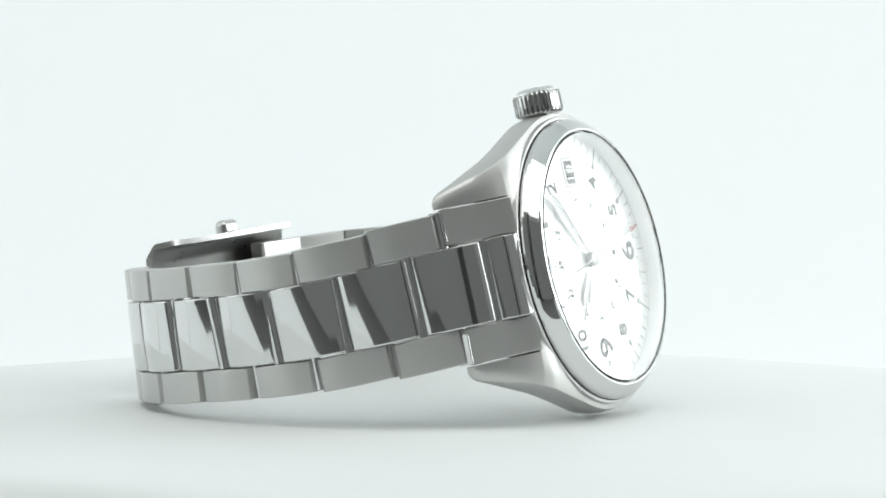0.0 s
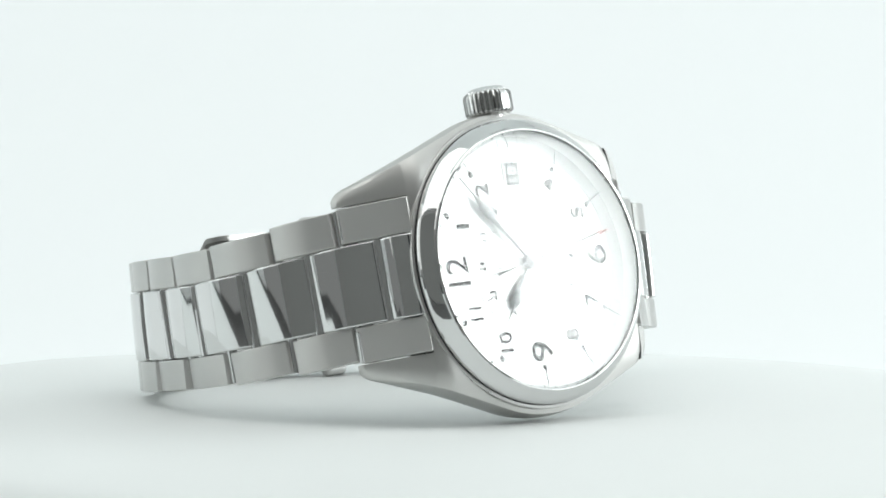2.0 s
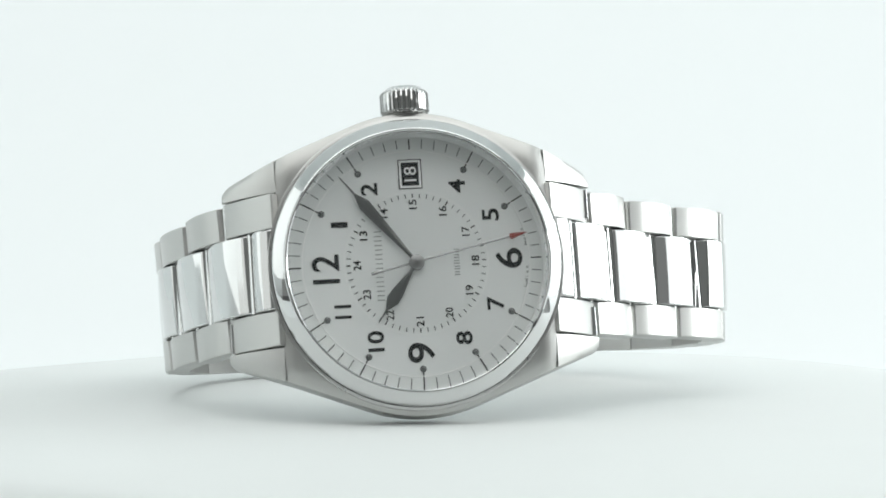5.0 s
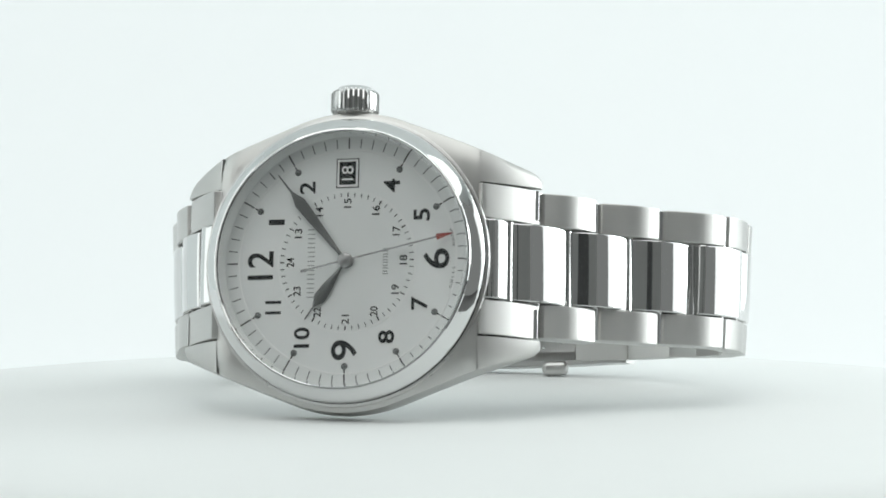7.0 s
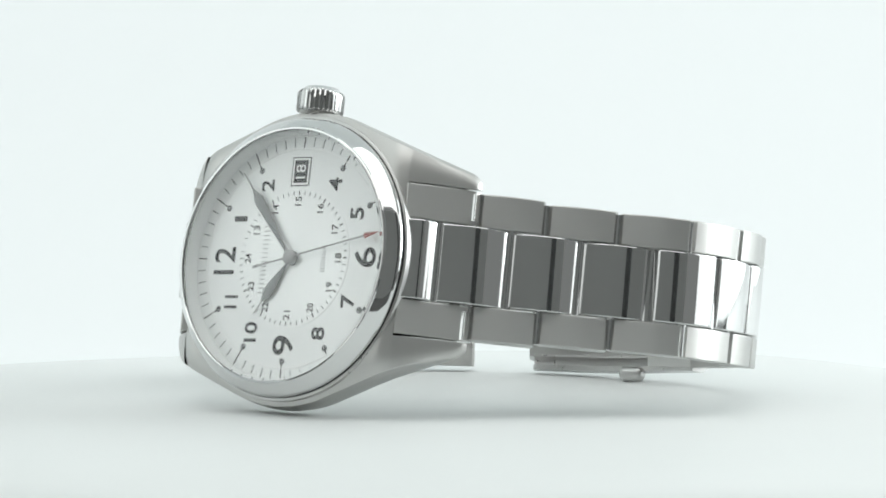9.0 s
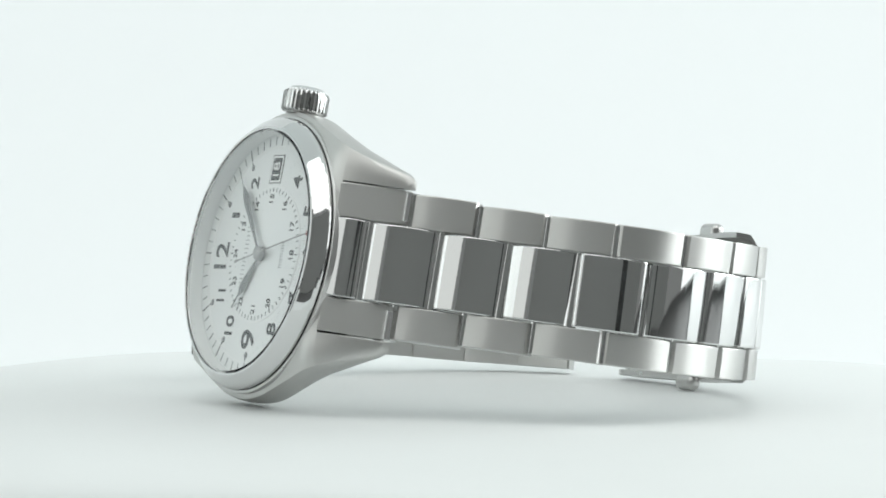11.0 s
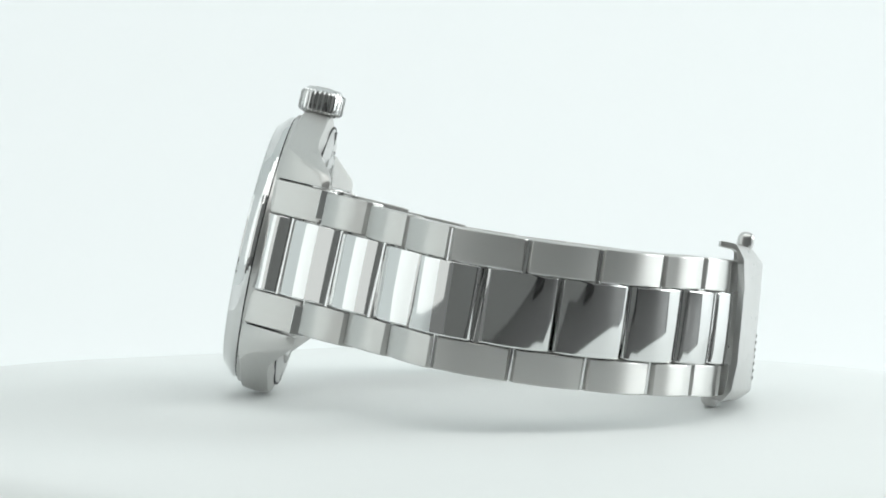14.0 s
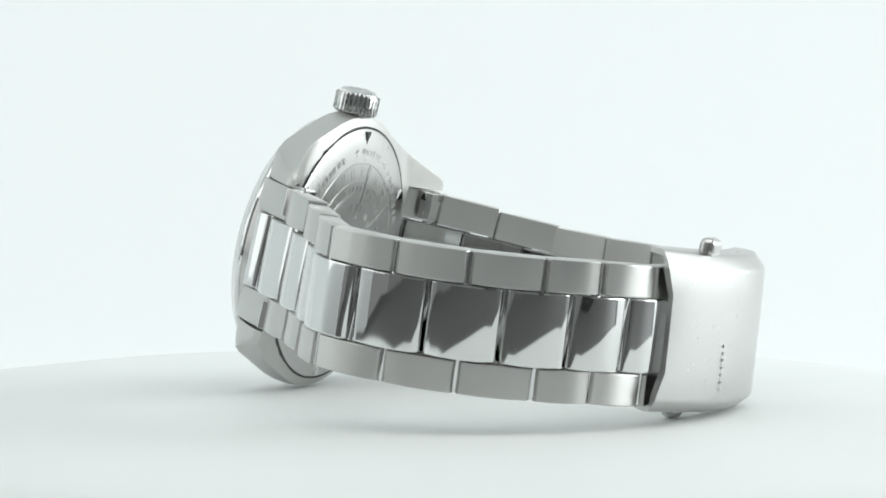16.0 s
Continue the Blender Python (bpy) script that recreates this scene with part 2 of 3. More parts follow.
def build_case(root):
    bm = bmesh.new()
    xs = [0, 1.2, 2.4, 3.6, 4.8, 5.8, 6.7, 7.6, 8.4, 9.5, 11, 12.5, 14, 15.2, 16, 16.9, 17.8]
    xs2 = [17.8, 18.6, 19.4, 20.2, 21, 21.8, 22.6, 23.4, 23.9, 24.2, 24.4, 24.5]
    for sx in (1, -1):
        for sz in (1, -1):
            for row, zlo, n in ((xs, 0.0, 12), (xs2, 10.15, 6)):
                cols = []
                for x in row:
                    zo = case_side(x)
                    front, back = [], []
                    for j in range(n + 1):
                        z = zlo + (zo - zlo) * j / n
                        front.append(bm.verts.new((sx * x, case_front(x) + (0.85 * (j / n) ** 10 if n == 12 else 0.5 * (j / n) ** 3), sz * z)))
                        back.append(bm.verts.new((sx * x, case_back(x, z), sz * z)))
                    front[-1].co.z = sz * zo
                    yb, yf = back[-1].co.y, front[-1].co.y
                    mid = [bm.verts.new((sx * x, yf + (yb - yf) * k, sz * (zo + 0.22 * math.sin(math.pi * k)))) for k in (0.25, 0.5, 0.75)]
                    cols.append((front, mid, back))
                for (f0, m0, b0), (f1, m1, b1) in zip(cols, cols[1:]):
                    for j in range(n):
                        q = (f0[j], f0[j + 1], f1[j + 1], f1[j])
                        if max(math.hypot(v.co.x, v.co.z) for v in q) > 18.7:      # open under the bezel
                            bm.faces.new(q)
                        bm.faces.new((b0[j], b0[j + 1], b1[j + 1], b1[j]))
                    s0, s1 = [f0[-1], *m0, b0[-1]], [f1[-1], *m1, b1[-1]]
                    for j in range(4):
                        bm.faces.new((s0[j], s0[j + 1], s1[j + 1], s1[j]))
                    if zlo:
                        bm.faces.new((f0[0], f1[0], b1[0], b0[0]))
                f, m, b = cols[-1]
                if zlo:
                    ring = f + m + b[::-1]
                    bm.faces.new(ring)
                else:
                    # the wall of the slot between the lugs
                    a = [v for v in f if abs(v.co.z) <= 10.2]
                    c = [v for v in b if abs(v.co.z) <= 10.2]
                    for j in range(len(a) - 1):
                        bm.faces.new((a[j], a[j + 1], c[j + 1], c[j]))
    ob = part("case", bm, brushed_case, root, "brushed steel case with flared lugs", smooth=45)
    bevel(ob, 0.3, 4, 50)

    # a dark hairline gap, then the polished bezel
    part("bezel_seam", revolve([(17.5, -0.84), (18.97, -0.84), (18.97, -1.02), (17.5, -1.02)], 160), gasket, root, "dark seam under the bezel")
    part("bezel_seat", revolve([(17.3, -0.84), (19.2, -0.86), (19.34, -0.78), (19.38, -0.6), (19.38, 2.6), (17.3, 2.6)], 160), satin, root, "steel collar under the bezel")
    prof = [(17.0, -0.2), (18.6, -0.98), (18.82, -1.0), (18.9, -1.08), (18.92, -1.35), (18.88, -1.55), (18.78, -1.78), (18.66, -1.94), (18.3, -2.29), (17.8, -2.74),
            (17.5, -3.0), (17.4, -3.17), (17.28, -3.24), (17.1, -3.27), (17.0, -3.2), (17.0, -3.0)]
    part("bezel", revolve(prof, 192), polished, root, "polished steel bezel", smooth=11)
    # flange between crystal and dial
    part("flange", revolve([(16.95, -2.2), (16.6, -0.05), (17.2, 0.0), (17.2, -2.2)], 160), rehaut_silver, root, "silver sloping flange ring")
    g = part("crystal", revolve([(0.0001, -3.25), (8, -3.25), (16.55, -3.25), (16.65, -3.24), (16.96, -3.05), (16.96, -2.25), (8, -2.25), (0.0001, -2.25)], 128), glass, root, "clear flat sapphire crystal", smooth=12)
    g.visible_shadow = False

    # crown
    bm = bmesh.new()
    n = 30
    prof = [(19.9, 2.2, 0), (20.2, 2.95, 0.6), (20.5, 3.22, 1), (22.8, 3.22, 1), (23.1, 3.05, .6), (23.3, 2.75, 0), (23.42, 2.6, 0), (23.7, 2.35, 0), (23.75, 2.2, 0), (23.75, 0.02, 0)]
    rows = []
    for i in range(n * 6):
        a = 2 * math.pi * i / (n * 6)
        k = (0, 0.15, 1, 1, 1, 0.15)[i % 6]
        rows.append([bm.verts.new(((r - 0.42 * (1 - k) * d) * math.cos(a), (r - 0.42 * (1 - k) * d) * math.sin(a) + 1.9, z)) for z, r, d in prof])
    for i in range(len(rows)):
        a, b = rows[i], rows[(i + 1) % len(rows)]
        for j in range(len(prof) - 1):
            bm.faces.new((a[j], b[j], b[j + 1], a[j + 1]))
    crown = part("crown", bm, polished, root, "fluted polished steel crown", smooth=30)
    bm = revolve([(0.0001, 0), (2.0, 0), (2.0, 2.2), (0.0001, 2.2)], 48)
    bmesh.ops.rotate(bm, cent=(0, 0, 0), matrix=Matrix.Rotation(radians(90), 3, "X"), verts=bm.verts)
    bmesh.ops.translate(bm, vec=(0, 1.9, 18.6), verts=bm.verts)
    part("stem_tube", bm, satin, crown)
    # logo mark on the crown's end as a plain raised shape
    bm = bmesh.new()
    box(bm, (-1.3, 0.8, 23.7), (-0.75, 3.0, 23.85)), box(bm, (0.75, 0.8, 23.7), (1.3, 3.0, 23.85)), box(bm, (-0.8, 1.6, 23.7), (0.8, 2.2, 23.85))
    part("emblem", bm, satin, crown)


def build_case_back(root):
    prof = [(0.0001, 3.9), (18.5, 3.9), (18.5, 4.5), (18.3, 4.68), (18.2, 4.72), (15.8, 4.98), (15.4, 5.02), (13.8, 5.14), (13.4, 5.16), (6, 5.21), (0.0001, 5.25)]
    back = part("case_back", revolve(prof, 144), satin, root, "engraved steel case back", smooth=40)
    part("back_seam", revolve([(18.3, 4.3), (18.75, 4.3), (18.75, 4.56), (18.3, 4.56)], 128), gasket, back)
    for r in (13.5, 10.8, 9.0, 8.6, 5.4):
        part("ring", revolve([(r - 0.16, 5.08), (r - 0.08, 5.235), (r + 0.08, 5.235), (r + 0.16, 5.08)], 96), satin, back)
    for k in range(6):
        a = 90 + 60 * k
        u = [clock(a - 2.4, 18.1), clock(a, 16.2), clock(a + 2.4, 18.1)]
        part("notch", prism(u, 4.5, 4.96), gasket if k == 0 else polished, back)
    # engraved writing, too small to read but for a few words
    rng = random.Random(4)
    for r, h, a0, a1, step in ((15.0, 1.0, 98, 430, 4.4), (12.15, 1.7, 0, 360, 11.0), (7.0, 1.1, 0, 360, 11.0), (9.8, 0.7, 0, 360, 7.0)):
        a = a0
        while a < a1:
            if not (r > 14 and 50 < a % 360 < 112):
                w = rng.uniform(0.3, 0.5) * h
                bm = prism(bar_points(a, r - h / 2, r + h / 2, 0.16), 4.9, 5.31 - 0.00075 * r * r)
                add_prism(bm, bar_points(a + 57.3 * w / r, r - h / 2, r + h / 2, 0.16), 4.9, 5.31 - 0.00075 * r * r)
                part("engraved_mark", bm, satin, back)
            a += step * rng.uniform(0.85, 1.3)
    for i, ch in enumerate("5 bar/72.5 psi"):
        if ch != " ":
            a = 100 - 4.3 * i
            x, z = clock(a, 15.0)
            lettering("letter", ch, 1.35, x, z, 5.07, polished, back, turn_deg=-a, back=True)
    for a in (35, 80, 155, 275):
        part("divider", prism(bar_points(a, 5.4, 13.5, 0.2), 5.0, 5.25), polished, back)
    return back


def build_dial(root):
    dial = part("dial", revolve([(0.0001, 0), (17.1, 0), (17.1, 0.4), (0.0001, 0.4)], 160), dial_silver, root, "silver sunburst dial with black printing")
    part("centre_disc", revolve([(0.0001, -0.03), (9.4, -0.03), (9.5, 0.05), (0.0001, 0.05)], 128), dial_inner, dial)
    part("track_ring", revolve([(14.72, 0.02), (14.75, -0.08), (14.9, -0.08), (14.93, 0.02)], 160), white_print, dial)
    part("track_ring", revolve([(9.38, 0.02), (9.38, -0.06), (9.5, -0.06), (9.5, 0.02)], 128), white_print, dial)
    for i in range(60):
        a = 6 * i
        hour = i % 5 == 0
        if hour and i not in (0, 15, 30):
            part("hour_tick", prism(bar_points(a, 14.2, 16.55, 0.17), -0.05, 0.0), black_print, dial)
            x, z = clock(a, 13.87)
            bm = revolve([(0.0001, -0.16), (0.26, -0.14), (0.44, -0.02), (0.44, 0.0), (0.0001, 0)], 20)
            bmesh.ops.translate(bm, vec=(x, 0, z), verts=bm.verts)
            part("hour_dot", bm, hand_grey, dial)
        elif hour:
            part("minute_tick", prism(bar_points(a, 15.0, 16.4, 0.16), -0.05, 0.0), black_print, dial)
        else:
            part("minute_tick", prism(bar_points(a, 15.15, 16.35, 0.12), -0.05, 0.0), grey_print, dial)
        long = i % 5 == 0
        if not long or i % 15 == 0:
            part("inner_tick", prism(bar_points(a, 8.6, 9.15, 0.15 if long else 0.12), -0.07, -0.03), black_print if long else grey_print, dial)
        else:
            part("inner_tick", prism(bar_points(a, 8.55, 9.15, 0.17), -0.07, -0.03), black_print, dial)
    # hour: height, width, place
    hours = {12: (3.5, 3.75, -11.85, -0.3), 1: (2.15, 0.7, -9.75, 5.45), 2: (2.15, 1.62, -5.6, 9.95), 4: (2.15, 1.75, 5.95, 9.9), 5: (2.2, 1.62, 10.1, 5.9), 6: (3.5, 2.65, 12.15, 0.05),
             7: (2.2, 1.75, 10.0, -5.75), 8: (2.15, 1.7, 5.6, -10.1), 9: (3.5, 2.6, -0.1, -11.75), 10: (2.15, 2.65, -5.9, -10.0), 11: (2.15, 1.75, -9.95, -5.95)}
    for h, (high, broad, x, z) in hours.items():
        lettering("numeral", str(h), high, x, z, -0.04, black_print, dial, bold=0.05, fit=(high, broad))
    for h in range(13, 25):
        x, z = clock(30 * (h - 12), 7.75)
        lettering("numeral", str(h), 1.05, x, z, -0.07, black_print, dial, bold=0.012, fit=(1.0, 1.25))
    # maker's name and line name as plain bars
    def name_mark(x, z, w, h, t):
        bm = bmesh.new()
        for x0, x1, z0, z1 in ((x, x + h, z, z + t), (x, x + h, z + w - t, z + w)):
            add_prism(bm, [(x0, z0), (x1, z0), (x1, z1), (x0, z1)], -0.07, -0.03)
        part("name_bar", bm, name_print, dial)
    for k in range(8):
        name_mark(-5.35, -4.75 + 1.2 * k, 0.72, 0.95, 0.11)
    for k in range(5):
        name_mark(4.95, -1.85 + 0.75 * k, 0.46, 0.7, 0.12)
    for word, a0, sign in (("SWISS", 194.5, -1), ("MADE", 172.5, -1)):
        for i, ch in enumerate(word):
            a = a0 - 2.45 * i
            x, z = clock(a, 14.65)
            lettering("letter", ch, 0.5, x, z, -0.03, grey_print, dial, turn_deg=180 - a)
    # date window
    def pane(name, grow, y, mat, parent, label=""):
        return part(name, prism([(-1.66 + grow, 9.8 + grow), (1.44 - grow, 9.8 + grow), (1.44 - grow, 13.7 - grow), (-1.66 + grow, 13.7 - grow)], y, 0.0), mat, parent, label)
    win = pane("date_window", 0.0, -0.06, black_print, dial, "framed date window")
    pane("date_frame", 0.13, -0.08, white_print, win)
    pane("date_edge", 0.42, -0.10, black_print, win)
    pane("date_disc", 0.5, -0.11, black_print, win)
    lettering("date_number", "18", 1.55, -0.1, 11.75, -0.13, white_print, win, fit=(1.6, 1.9))


def build_pointers(root):
    def pointer(name, angle, pts, y, mat, ridge=0.12, label=""):
        """A blade of (distance, half width) pairs with a raised ridge."""
        bm = bmesh.new()
        u = Vector(clock(angle, 1))
        v = Vector((-u.y, u.x))
        left, mid, right, base = [], [], [], []
        for d, w in pts:
            p = u * d
            left.append(bm.verts.new((p.x + v.x * w, y, p.y + v.y * w)))
            right.append(bm.verts.new((p.x - v.x * w, y, p.y - v.y * w)))
            mid.append(bm.verts.new((p.x, y - ridge, p.y)))
            base.append(bm.verts.new((p.x, y + 0.08, p.y)))
        for i in range(len(pts) - 1):
            for a, b in ((left, mid), (mid, right), (right, base), (base, left)):
                bm.faces.new((a[i], b[i], b[i + 1], a[i + 1]))
        return part(name, bm, mat, root, label, smooth=20)

    pointer("hour_pointer", 305.5, [(0.3, 0.22), (1.4, 0.22), (4.6, 0.78), (6.0, 0.86), (7.4, 0.13), (9.4, 0.07)], -0.42, hand_grey, label="dark grey hour pointer with a broad blade")
    pointer("minute_pointer", 50.8, [(0.3, 0.25), (1.6, 0.25), (8.6, 0.74), (10.2, 0.80), (12.0, 0.13), (15.0, 0.07)], -0.66, hand_grey, label="dark grey minute pointer with a broad blade")
    pointer("second_pointer", 167.4, [(-6.2, 0.2), (-5.4, 0.2), (-5.2, 0.13), (13.0, 0.11)], -0.9, hand_light, 0.06, "thin grey second pointer")
    pointer("second_tip", 167.4, [(12.6, 0.1), (12.7, 0.42), (14.9, 0.06)], -0.92, red_paint, 0.05, "red tip of the second pointer")
    part("pointer_hub", revolve([(0.0001, -1.2), (0.6, -1.16), (0.97, -0.95), (1.02, -0.2), (0.0001, -0.2)], 40), hand_light, root)


# path of the bracelet: (x, y, z) of the joints on its outer face, half its width there, and its lean in x and y
SIX_SIDE = [(18.1, -0.65, 0.0, 10.0, 0, 0), (24.4, 7.15, 0.05, 9.95, 0.01, -0.005), (30.75, 13.75, 0.15, 9.45, 0, -0.02), (38.25, 19.55, 0.15, 9.15, 0.02, -0.045),
            (46.0, 25.55, 0.2, 9.1, 0.04, -0.06), (47.25, 35.5, 0.8, 9.1, 0.065, -0.055), (45.05, 44.8, 1.65, 9.1, 0.06, -0.065), (39.9, 53.05, 2.65, 9.1, 0.05, -0.10),
            (34.5, 58.5, 3.5, 9.1, 0.04, -0.12), (26.5, 62.45, 3.8, 9.1, 0.03, -0.12), (17.5, 63.85, 4.0, 9.1, 0, -0.12)]
TWELVE_SIDE = [(-18.3, -0.9, 0.0, 10.1, 0, 0), (-24.45, 6.85, 0.0, 9.95, -0.02, -0.015), (-28.9, 15.2, -0.25, 9.5, -0.03, -0.04), (-32.1, 24.65, -0.3, 9.05, -0.05, -0.06),
               (-32.0, 33.85, 0.3, 9.0, -0.03, -0.05), (-30.75, 42.4, 1.2, 9.0, 0.03, 0.0), (-27.95, 50.75, 2.0, 9.0, 0.05, -0.05), (-22.2, 57.9, 2.8, 9.0, 0.03, -0.1),
               (-14.6, 62.7, 3.3, 9.0, 0, -0.12)]


def link_mesh(bm, a, b, side, z0, z1, thick, lift=0.0, crown=0.25, gap=0.16, rnd=0.55, pillow=0.0):
    """One link between the joints a and b: a bowed outer face, rounded ends and softened sides.
    side: +1 where the outside lies to the right of a -> b."""
    pa, pb = Vector(a[:3]), Vector(b[:3])
    s = (pb - pa)
    length = s.length - gap
    s.normalize()
    w = Vector(((a[4] + b[4]) / 2, (a[5] + b[5]) / 2, 1))
    w = (w - s * w.dot(s)).normalized()
    n = s.cross(w) * side
    o = (pa + pb) / 2
    h = length / 2
    ye = crown * (1 - ((h - rnd) / h) ** 2)
    prof = [(-h, ye - rnd), (-h + 0.10 * rnd, ye - 0.5 * rnd), (-h + 0.35 * rnd, ye - 0.16 * rnd), (-h + rnd, ye)]
    top = [(x, y) for x, y in prof]
    for k in (-0.8, -0.6, -0.4, -0.2, 0.0, 0.2, 0.4, 0.6, 0.8):
        if abs(k) * h < h - rnd - 0.1:
            top.append((k * h, crown * (1 - k * k)))
    top += [(-x, y) for x, y in prof[::-1]]
    bottom = [(h, -thick + 0.3), (h - 0.3, -thick), (-h + 0.3, -thick), (-h, -thick + 0.3)]
    ring = top + bottom
    sections = []
    e = 0.14
    rows = [(z0, e), (z0 + 0.3 * e, 0.3 * e), (z0 + e, 0), (z0 + 1.7 * e, 0)]
    rows += [(z0 + (z1 - z0) * k, 0) for k in ((0.2, 0.35, 0.5, 0.65, 0.8) if pillow else ())]
    rows += [(z1 - 1.7 * e, 0), (z1 - e, 0), (z1 - 0.3 * e, 0.3 * e), (z1, e)]
    for z, inset in rows:
        drop = pillow * ((2 * z - z0 - z1) / (z1 - z0)) ** 2
        row = []
        for x, y in ring:
            yy = y + lift - (inset + drop if y > -thick / 2 else -inset)
            row.append(bm.verts.new(o + s * (x * (1 - inset / h)) + n * yy + w * z))
        sections.append(row)
    m = len(ring)
    for r0, r1 in zip(sections, sections[1:]):
        for i in range(m):
            bm.faces.new((r0[i], r0[(i + 1) % m], r1[(i + 1) % m], r1[i]))
    bm.faces.new(sections[0]), bm.faces.new(sections[-1][::-1])


def build_bracelet(root, path, side):
    inner = 5.05
    for i in range(len(path) - 1):
        a, b = path[i], path[i + 1]
        hw = (a[3] + b[3]) / 2
        first = i == 0
        name = "end_link" if first else "side_link"
        if i:       # pin that shows in the gap between two side links
            p, q = Vector(path[i - 1][:3]), Vector(b[:3])
            s = (q - p).normalized()
            w = Vector((a[4], a[5], 1)).normalized()
            n = s.cross(w) * side
            bm = bmesh.new()
            turn_to = w.to_track_quat("Z", "Y").to_matrix().to_4x4()
            bmesh.ops.create_cone(bm, cap_ends=True, segments=20, radius1=0.7, radius2=0.7, depth=2 * a[3] - 0.5,
                                  matrix=Matrix.Translation(Vector(a[:3]) - n * 0.95) @ turn_to)
            part("link_pin", bm, polished, root, smooth=40)
        for z0, z1 in ((inner * hw / 9.5, hw), (-hw, -inner * hw / 9.5)):
            bm = bmesh.new()
            link_mesh(bm, a, b, side, z0 + 0.05, z1 - 0.05, 2.6, crown=0.25 if first else 0.85, rnd=0.3 if first else 1.05, gap=0.34)
            part(name, bm, brushed, root, "brushed steel end link" if first else "", smooth=30)
    # hooks of the end link round the spring bar, seen from behind
    sx = 1 if path[0][0] > 0 else -1
    for z in (7.9, -7.9):
        bm = bmesh.new()
        add_prism(bm, [(sx * 19.2, z - 2.0), (sx * 24.3, z - 2.0), (sx * 24.3, z + 2.0), (sx * 22.9, z + 2.0), (sx * 22.9, z + 0.7), (sx * 21.3, z + 0.7), (sx * 21.3, z + 2.0), (sx * 19.2, z + 2.0)], 6.3, 8.3)
        bevel(part("end_link_hook", bm, polished, root, "polished hook of the end link"), 0.15)
    bm = bmesh.new()
    bmesh.ops.create_cone(bm, cap_ends=True, segments=16, radius1=0.75, radius2=0.75, depth=20.2, matrix=Matrix.Translation((sx * 22.1, 6.9, 0)))
    part("spring_bar", bm, satin, root, "steel spring bar")
    # polished centre row, half a link out of step
    mids = [path[0]]
    for a, b in zip(path, path[1:]):
        mids.append(tuple((p + q) / 2 for p, q in zip(a, b)))
    for i in range(len(mids) - 1):
        a, b = mids[i], mids[i + 1]
        hw = (a[3] + b[3]) / 2
        z = inner * hw / 9.5
        lift = 0.12
        if i:
            j = Vector(path[i][:3])
            lift += 0.75 * (j - (Vector(a[:3]) + Vector(b[:3])) / 2).length
        bm = bmesh.new()
        link_mesh(bm, a, b, side, -z + 0.1, z - 0.1, 2.6, lift=lift - 0.4, crown=1.15, rnd=0.95, gap=0.36, pillow=0.07)
        part("centre_link", bm, polished, root, "polished steel centre link", smooth=40)
        # pin barrel that shows in the gap
        bm = bmesh.new()
        p = Vector(b[:3])
        bmesh.ops.create_cone(bm, cap_ends=True, segments=12, radius1=0.9, radius2=0.9, depth=2 * z - 0.2,
                              matrix=Matrix.Translation((p.x, p.y, p.z)) @ Matrix.Translation(Vector((-0.6 if p.x > 0 else 0.6, -1.0 if p.y > 40 else 0.6, 0))))
        part("link_pin", bm, polished, root, smooth=40)


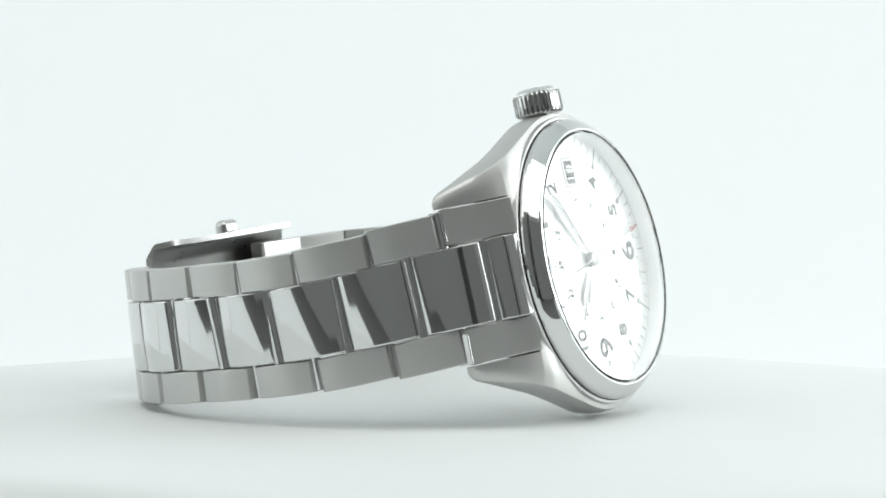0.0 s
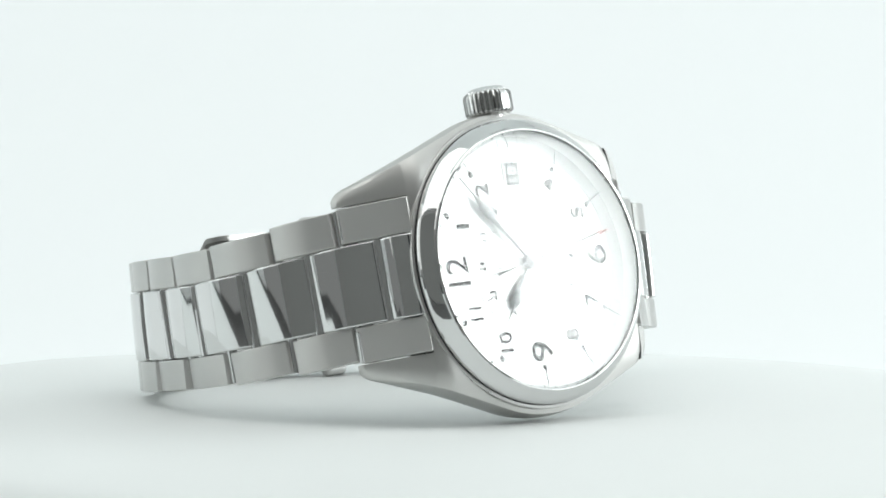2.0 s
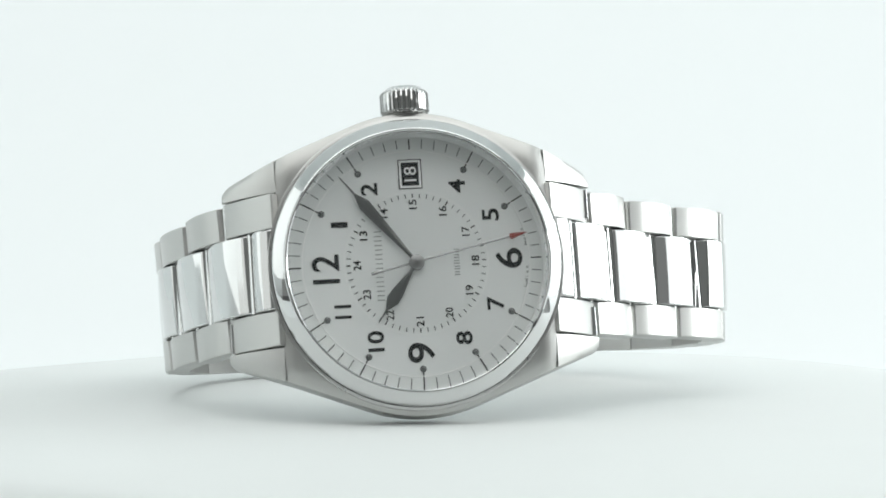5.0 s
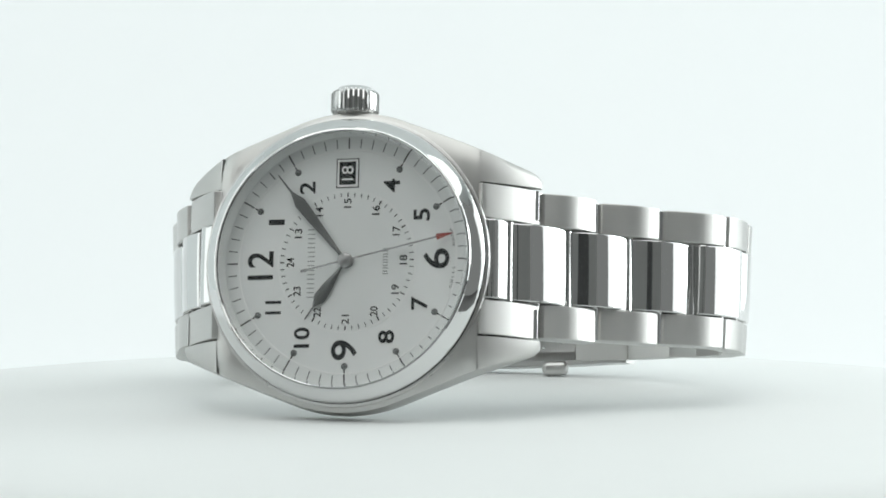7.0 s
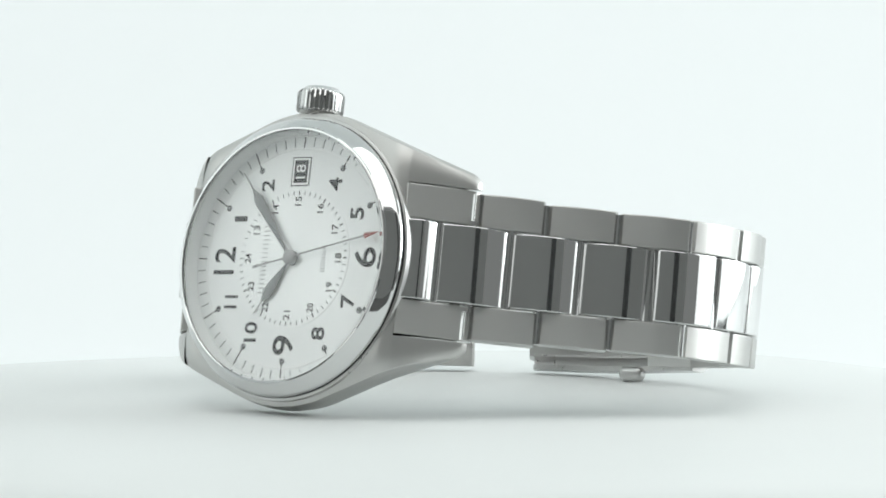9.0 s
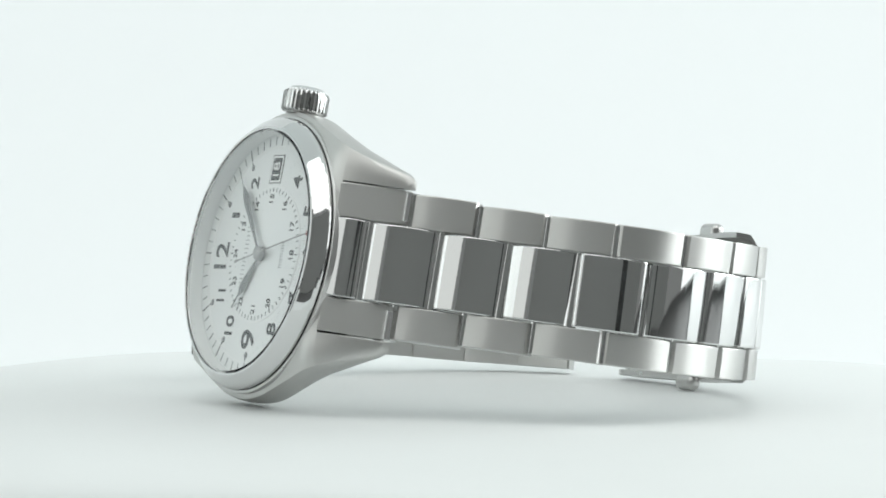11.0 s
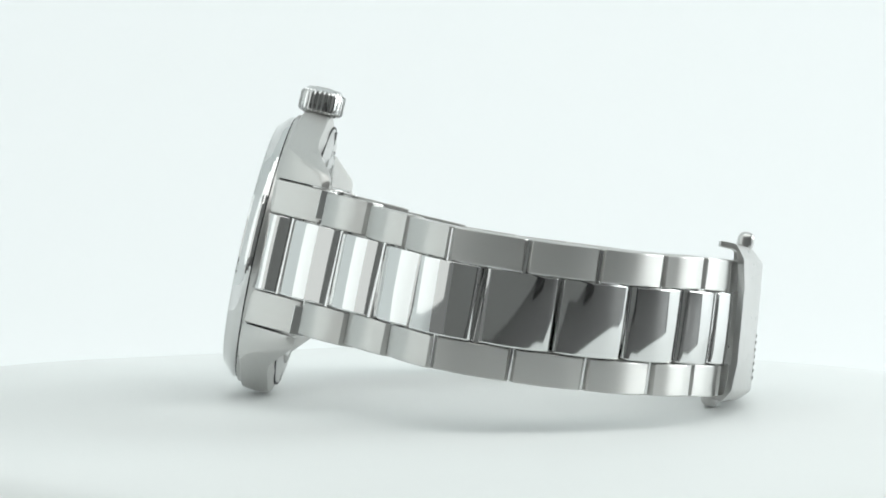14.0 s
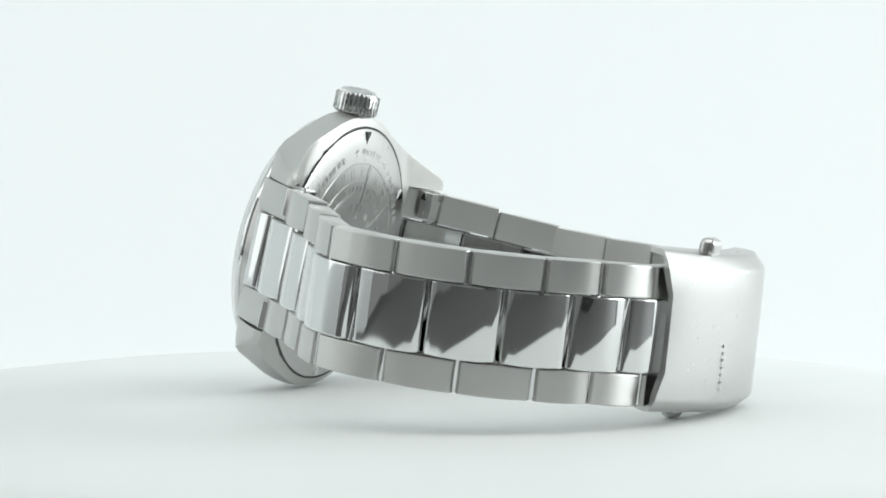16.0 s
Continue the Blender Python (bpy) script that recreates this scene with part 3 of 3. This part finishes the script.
def build_clasp(root):
    cz = 4.7
    pts = [(26.0, 64.4), (22.0, 65.9), (17.0, 67.2), (12.0, 68.1), (7.0, 68.5), (2.0, 68.3), (-2.0, 67.8), (-5.0, 67.1), (-7.2, 65.8)]
    bm = bmesh.new()
    rows = []
    hw, fl = 10.4, 4.6
    half = [(hw, -fl), (hw, -2.1), (hw - 0.1, -1.75), (hw - 0.35, -1.4), (hw - 1.55, -0.2), (hw - 1.8, -0.06), (hw - 2.2, 0.0), (5, 0.04)]
    section = [(-z, d) for z, d in half] + [(0, 0.06)] + half[::-1]
    for i, (x, y) in enumerate(pts):
        p = Vector(pts[max(0, i - 1)])
        q = Vector(pts[min(len(pts) - 1, i + 1)])
        t = (q - p).normalized()
        nrm = Vector((t.y, -t.x))
        outer = []
        inner_row = []
        for z, d in section:
            dx = 0.0
            if i == 0:
                dx = -1.3 * (1 - min(1.0, max(0.0, (abs(z) - 5.5) / 2.2)))
            if i == len(pts) - 1 and abs(z) > hw - 1.6:
                dx = 0.8
            flare = 1.0 if i not in (0, len(pts) - 1) else 0.75
            outer.append(bm.verts.new((x + t.x * -dx + nrm.x * d * flare, y + t.y * -dx + nrm.y * d * flare, cz + z)))
            k = 1 - 0.75 / hw
            inner_row.append(bm.verts.new((x + t.x * -dx + nrm.x * (min(d, 0) * flare - (0.8 if d > -1 else 0.0)), y + t.y * -dx + nrm.y * (min(d, 0) * flare - (0.8 if d > -1 else 0.0)), cz + z * k)))
        rows.append((outer, inner_row))
    m = len(section)
    for (o0, i0), (o1, i1) in zip(rows, rows[1:]):
        for j in range(m - 1):
            bm.faces.new((o0[j], o0[j + 1], o1[j + 1], o1[j]))
            bm.faces.new((i0[j], i0[j + 1], i1[j + 1], i1[j]))
        for j in (0, m - 1):
            bm.faces.new((o0[j], o1[j], i1[j], i0[j]))
    for o, i in (rows[0], rows[-1]):
        for j in range(m - 1):
            bm.faces.new((o[j], o[j + 1], i[j + 1], i[j]))
    for v in bm.verts:      # it leans with the bracelet
        v.co.x += 0.4
        v.co.y -= 0.13 * (v.co.z - cz) + 0.15
    clasp = part("clasp", bm, satin, root, "polished steel folding clasp cover", smooth=50)
    for sgn in (1, -1):
        bm = bmesh.new()
        lo, hi = (cz + 9.8, cz + 12.4) if sgn > 0 else (cz - 12.0, cz - 9.8)
        box(bm, (12.0, 62.6, lo), (16.0, 64.8, hi))
        bevel(part("push_button", bm, satin, clasp, "rounded steel push button of the clasp"), 0.95, 5)
    # folding blades inside
    bm = bmesh.new()
    box(bm, (-6, 61.6, cz - 5.0), (24, 62.5, cz + 5.0))
    bevel(part("folding_blade", bm, satin, clasp), 0.2)
    # maker's name on the cover as small plain dots
    for k in range(7):
        bm = bmesh.new()
        z = cz - 1.2 - 0.95 * k
        y = 67.98 + 0.13 * (cz - z)
        box(bm, (12.2, y - 0.2, z - 0.22), (12.7, y + 0.09, z + 0.22))
        part("name_bar", bm, polished, clasp)


def build_watch():
    root = new("wristwatch")
    tagged(root, "steel wristwatch lying on its side with silver dial and closed bracelet", "watch")
    build_case(root)
    build_case_back(root)
    build_dial(root)
    build_pointers(root)
    build_bracelet(root, SIX_SIDE, 1)
    build_bracelet(root, TWELVE_SIDE, -1)
    build_clasp(root)
    return root


build_tent()
build_flag()
turntable = build_turntable()
watch = build_watch()


def motions():
    times = [0.5 * i for i in range(33)]
    walk(turntable, [(t, disc_pose(t)) for t in times])
    walk(watch, [(t, watch_pose(t)) for t in times])


motions()
